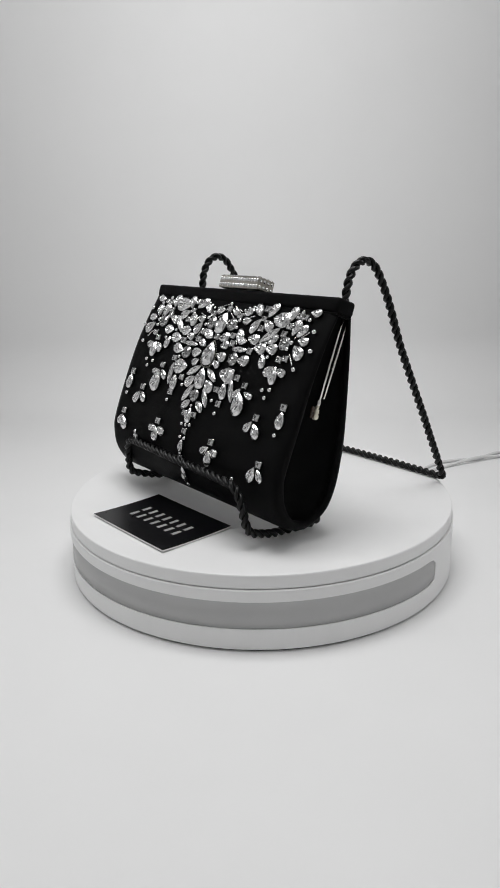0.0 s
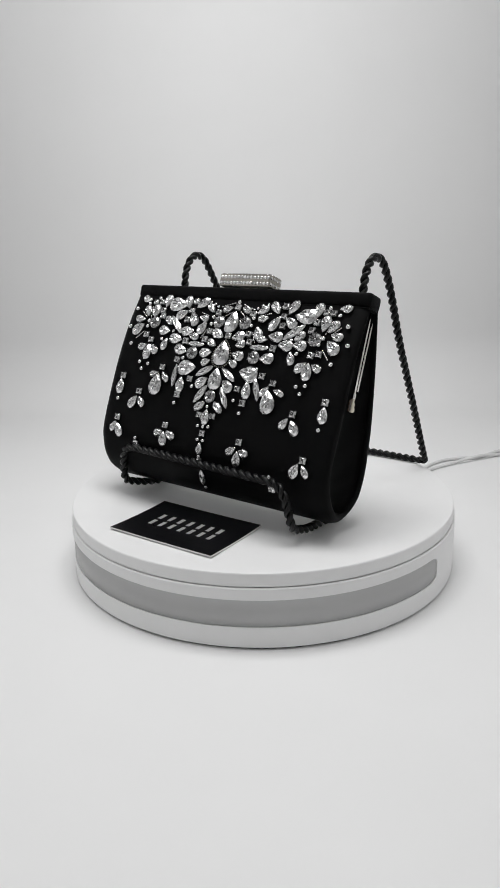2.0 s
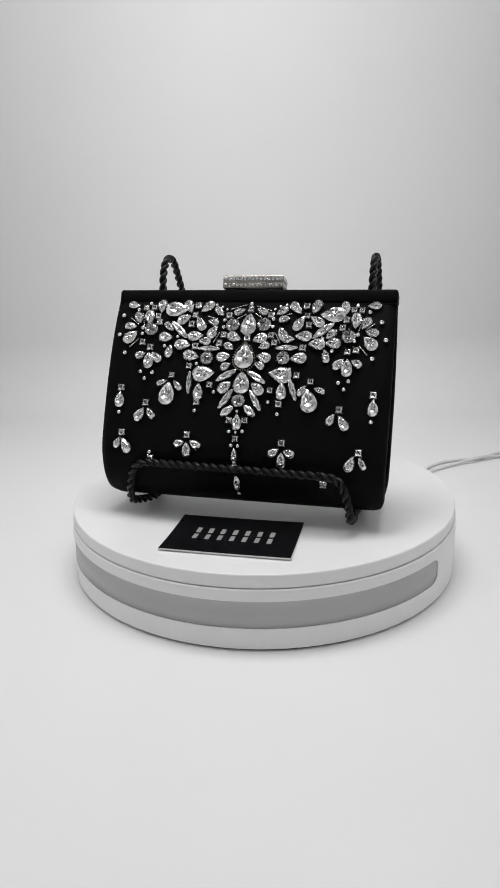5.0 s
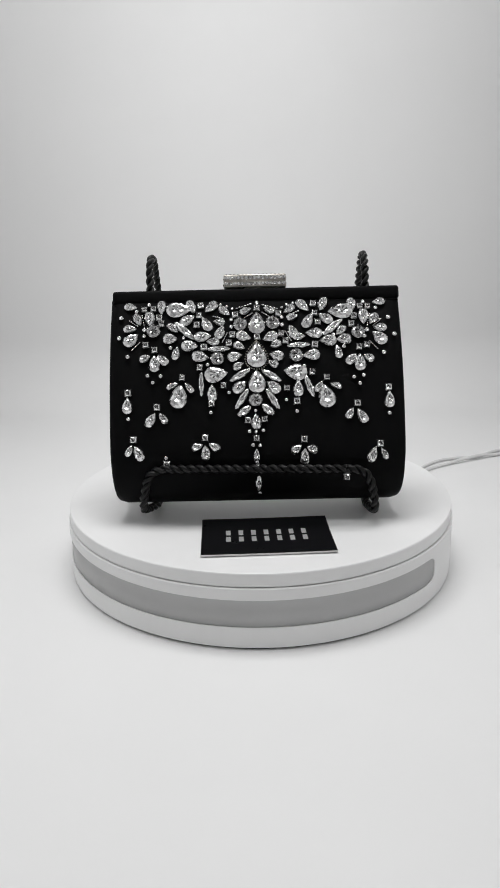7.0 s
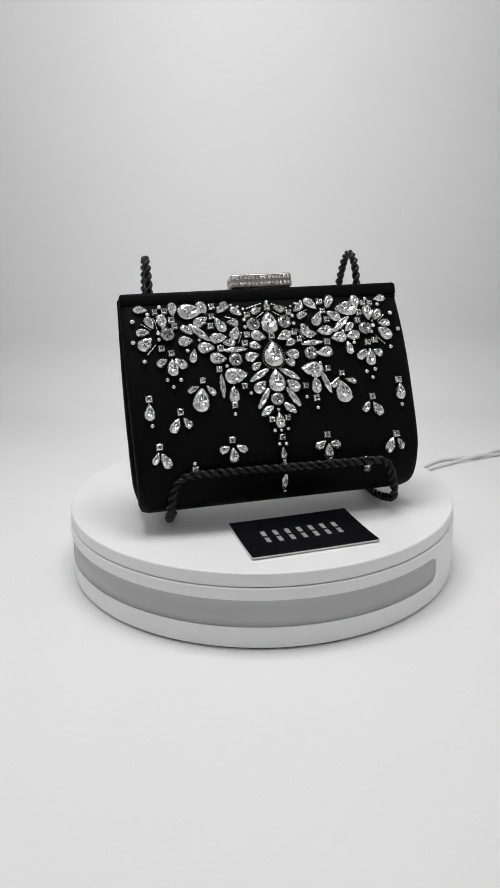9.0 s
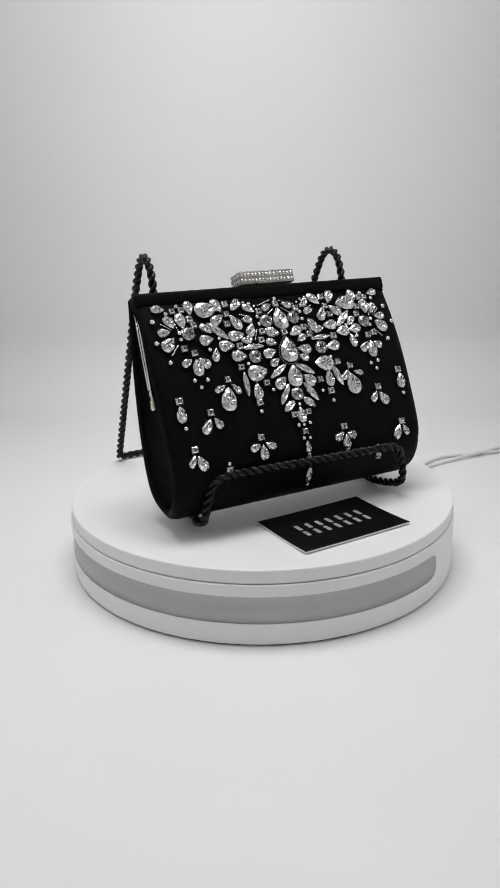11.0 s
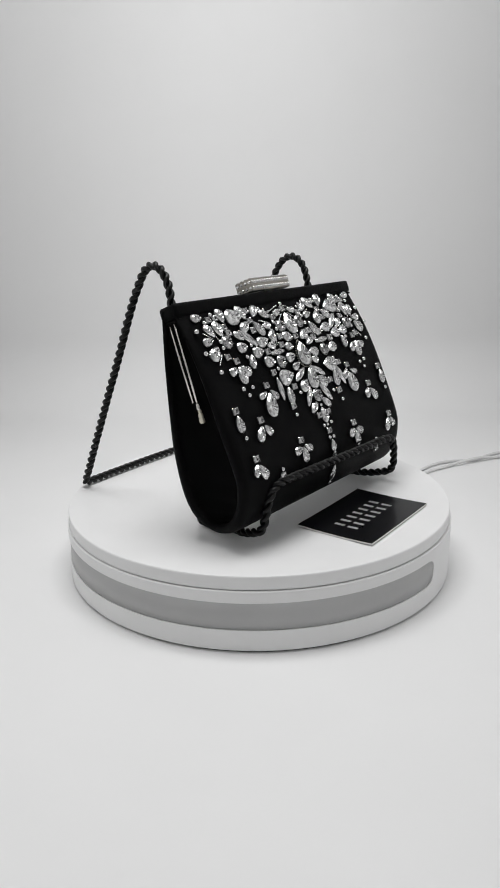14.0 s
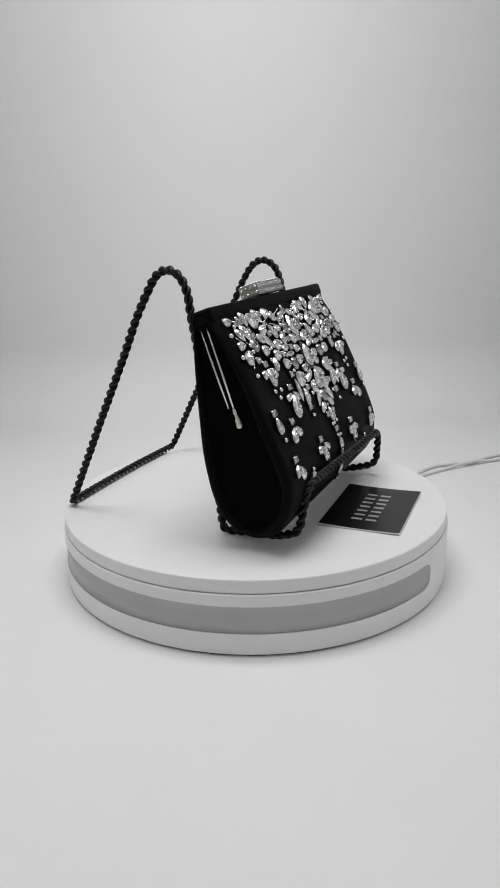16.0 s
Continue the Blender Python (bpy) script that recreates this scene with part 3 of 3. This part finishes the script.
def on_front(across, down):
    """The pose of a spot on the front panel: x across, y up the panel, z off it."""
    left, k = down, 0
    while left > (SIDE[k + 1] - SIDE[k]).length:
        left -= (SIDE[k + 1] - SIDE[k]).length
        k += 1
    d = (SIDE[k + 1] - SIDE[k]).normalized()
    p = SIDE[k] + d * left
    x, y = Vector((1, 0, 0)), Vector((0, -d.x, -d.y))
    z = x.cross(y)
    return Matrix(((x.x, y.x, z.x, across), (x.y, y.y, z.y, p.x), (x.z, y.z, z.z, p.y), (0, 0, 0, 1)))


sew = random.Random(21)


def stitch(kind, u, v, length, width, turn):
    ob = new(NAMES[kind], sew.choice(CUTS[kind]))
    ob.parent = bag
    tip = sew.uniform(-2.5, 2.5)
    high = HIGH[kind] * (1.0 if kind in "BST" else 0.72 + 0.045 * width)
    if kind == "B":
        high = width * 0.00095
    turn += sew.uniform(-3, 3)
    if kind == "T":
        width *= 0.8
    if kind == "P":
        width *= 1.05
    v -= 2.7 * min(1.0, v / 35)
    u *= 1.0 - 0.014 * max(0.0, 1 - v / 55)
    ob.matrix_local = on_front(u / 1000, v / 1000) @ pose(0, 0, 0, tip, sew.uniform(-2.5, 2.5), turn) @ Matrix.Diagonal((length / 1000, width / 1000, high, 1))
    return ob


CLUSTERS = (CORNER_FAN_A, CORNER_FAN_B, CORNER_DROP_A, CORNER_DROP_B, SHOULDER_A, SHOULDER_B, INNER_WING_A, INNER_WING_B, HEART_A, HEART_B, PENDANT_A, PENDANT_B, SCATTERED_DROPS_A, SCATTERED_DROPS_B)
for cluster in CLUSTERS:
    for kind, u, v, length, width, turn, du, dv in cluster:
        stitch(kind, u, v, length, width, turn)
        stitch(kind, du - u, v + dv, length, width, 180 - turn)
for kind, u, v, length, width, turn in CENTRE + SINGLES:
    stitch(kind, u, v, length, width, turn)


def halo():
    """Tiny beads round the largest pear stone."""
    bm = bmesh.new()
    for k in range(34):
        x, y = pear_line(34)[k]
        bmesh.ops.create_icosphere(bm, subdivisions=1, radius=0.00062, matrix=on_front(0.0002 - y * 0.0164, 0.0455 - x * 0.0204) @ Matrix.Translation((0, 0, 0.0014)))
    return bm


part("bead_halo", halo(), CLASPMETAL, bag, "ring of tiny tarnished silver beads", True)

# ---- easel ----
easel = tagged(new("display_easel"), "black twisted wire easel holding the bag upright", "display stand")
ROPE_Z = 0.0034
A = 0.0808


def bent(p):
    """The easel stands a little out of true: its front and rear bars are not parallel."""
    x, y, z = p
    return Vector((x + 0.0006 + 0.013 * (y + 0.08), y + x * (-0.04 + 0.398 * (y + 0.08)), z))


def side_loop(s):
    x, q = s * A, 0.0010 if s > 0 else -0.0024
    f, e = (0.079, s) if s > 0 else (0.0765, s * 1.02)
    return [(s * 0.0600, -0.0772, 0.0425), (s * 0.0672, -0.0771, 0.0420), (e * 0.0730, -0.0767, 0.0390), (e * 0.0766, -0.0762, 0.0325), (e * 0.0787, -0.0753, 0.0240), (e * 0.0801, -0.0742, 0.0160), (e * 0.0804, -0.0708, 0.0104), (e * 0.0802, -0.0640, 0.0078), (s * 0.0800, -0.0540, 0.0050),
            (s * f, -0.0400, ROPE_Z), (x, -0.0190, ROPE_Z), (x, -0.0140, 0.0065), (x, -0.0125, 0.0160), (x, -0.0072, 0.0600), (x, 0.0000, 0.1180), (x, 0.0075 + q * 0.7, 0.1500), (x, 0.0108 + q, 0.1660),
            (x, 0.0165 + q, 0.1758), (x, 0.0252 + q, 0.1797), (x, 0.0340 + q, 0.1763), (x, 0.0415 + q, 0.1665), (x, 0.0515 + q * 0.6, 0.1480), (x, 0.0658, 0.1160), (x, 0.0926, 0.0640), (x, 0.1185, 0.0125), (x * 0.995, 0.1225, 0.0050), (x * 0.94, 0.1242, ROPE_Z)]


for s in (-1, 1):
    part("side_loop", twisted([bent(p) for p in side_loop(s)]), ROPE, easel, "twisted wire foot, upright and rear leg", True)
part("front_bar", twisted([bent((-0.061 + 0.122 * k / 4, -0.0772 - 0.0003 * math.sin(math.pi * k / 4), 0.0425)) for k in range(5)]), ROPE, easel, "twisted wire front bar", True)
part("rear_bar", twisted([bent((-A * 0.95 + 2 * A * 0.95 * k / 4, 0.1242 + 0.0020 * math.sin(math.pi * k / 4), ROPE_Z)) for k in range(5)]), ROPE, easel, "twisted wire rear bar", True)

# ---- card ----
card = tagged(new("brand_card"), "black card with silver print and white edge lying on the platter", "card")
CW, CH = 0.0883, 0.0584


def bowed(x, y):
    return 0.0007 * (2 * y / CH) ** 2 + 0.0003 * (2 * x / CW) ** 2


def sheet(z0, z1, inset):
    bm = bmesh.new()
    rows = []
    nx, ny = 14, 10
    for z in (z0, z1):
        rows.append([[bm.verts.new((((CW - inset) * (i / nx - 0.5)), (CH - inset) * (j / ny - 0.5), z + bowed(CW * (i / nx - 0.5), CH * (j / ny - 0.5)))) for j in range(ny + 1)] for i in range(nx + 1)])
    for k, g in enumerate(rows):
        for i in range(nx):
            for j in range(ny):
                q = (g[i][j], g[i + 1][j], g[i + 1][j + 1], g[i][j + 1])
                bm.faces.new(q if k else q[::-1])
    lo, hi = rows
    edge = [(i, 0) for i in range(nx)] + [(nx, j) for j in range(ny)] + [(i, ny) for i in range(nx, 0, -1)] + [(0, j) for j in range(ny, 0, -1)]
    for (a, b), (c, d) in zip(edge, edge[1:] + edge[:1]):
        bm.faces.new((lo[a][b], lo[c][d], hi[c][d], hi[a][b]))
    return bm


part("core", sheet(0.0, 0.0010, 0.0), CARDCORE, card, "white card core")
part("printed_face", sheet(0.00105, 0.00125, 0.0005), CARDBLACK, card, "black printed face")


def line_of_print(y, widths, height, gap):
    """A row of plain upright bars."""
    total = sum(widths) + gap * (len(widths) - 1)
    x = -total / 2
    for w in widths:
        bm = bmesh.new()
        vs = [bm.verts.new((x + w * u, y + height * v, 0.00130 + bowed(x + w * u, y + height * v))) for u, v in ((0, 0), (1, 0), (1, 1), (0, 1))]
        bm.faces.new(vs)
        bmesh.ops.solidify(bm, geom=bm.faces[:], thickness=0.00004)
        part("print_bar", bm, INK, card)
        x += w + gap


line_of_print(0.0016, [0.0032] * 7, 0.0078, 0.0054)
line_of_print(-0.0088, [0.0032] * 7, 0.0078, 0.0054)

# ---- cable ----
cable = tagged(new("power_cable"), "thin white twin power cable lying on the paper", "cable")
for line in ([(0.128, 0.072, 0.012), (0.140, 0.110, 0.004), (0.160, 0.160, 0.0018), (0.177, 0.193, 0.0018), (0.200, 0.215, 0.0018), (0.224, 0.224, 0.0018), (0.244, 0.226, 0.0018), (0.280, 0.252, 0.0018), (0.36, 0.285, 0.0018), (0.50, 0.31, 0.0018), (0.60, 0.32, 0.0018)],
             [(0.131, 0.069, 0.010), (0.145, 0.105, 0.004), (0.164, 0.155, 0.0018), (0.179, 0.183, 0.0018), (0.205, 0.203, 0.0018), (0.244, 0.2215, 0.0050), (0.275, 0.236, 0.0018), (0.36, 0.262, 0.0018), (0.50, 0.285, 0.0018), (0.60, 0.295, 0.0018)]):
    part("cable_strand", tube(bmesh.new(), spline([Vector(p) for p in line], 10), 0.0017, 10), CABLE, cable, "", True)

# ---- the turning platter and what stands on it ----


def motions():
    def rows(place):
        out, last = [], None
        for t, yaw, pitch, turn in ROWS:
            if last and t - last[0] > 0.6:
                n = round((t - last[0]) / 0.5)
                out += [(last[0] + (t - last[0]) * k / n, pose(0, 0, 0, 0, 0, last[1] + (turn - last[1]) * k / n) @ place) for k in range(1, n)]
            out.append((t, pose(0, 0, 0, 0, 0, turn) @ place))
            last = (t, turn)
        return out

    walk(platter, [(t, pose(0, 0, TOP) @ m) for t, m in rows(Matrix())])
    walk(bag, rows(pose(BAG_AT.x, BAG_AT.y, TOP, 0, 0, 0.8)))
    walk(easel, rows(pose(0, 0, TOP)))
    walk(card, rows(pose(0.0050, -0.0960, TOP, 0, 0, 2.86)))


motions()
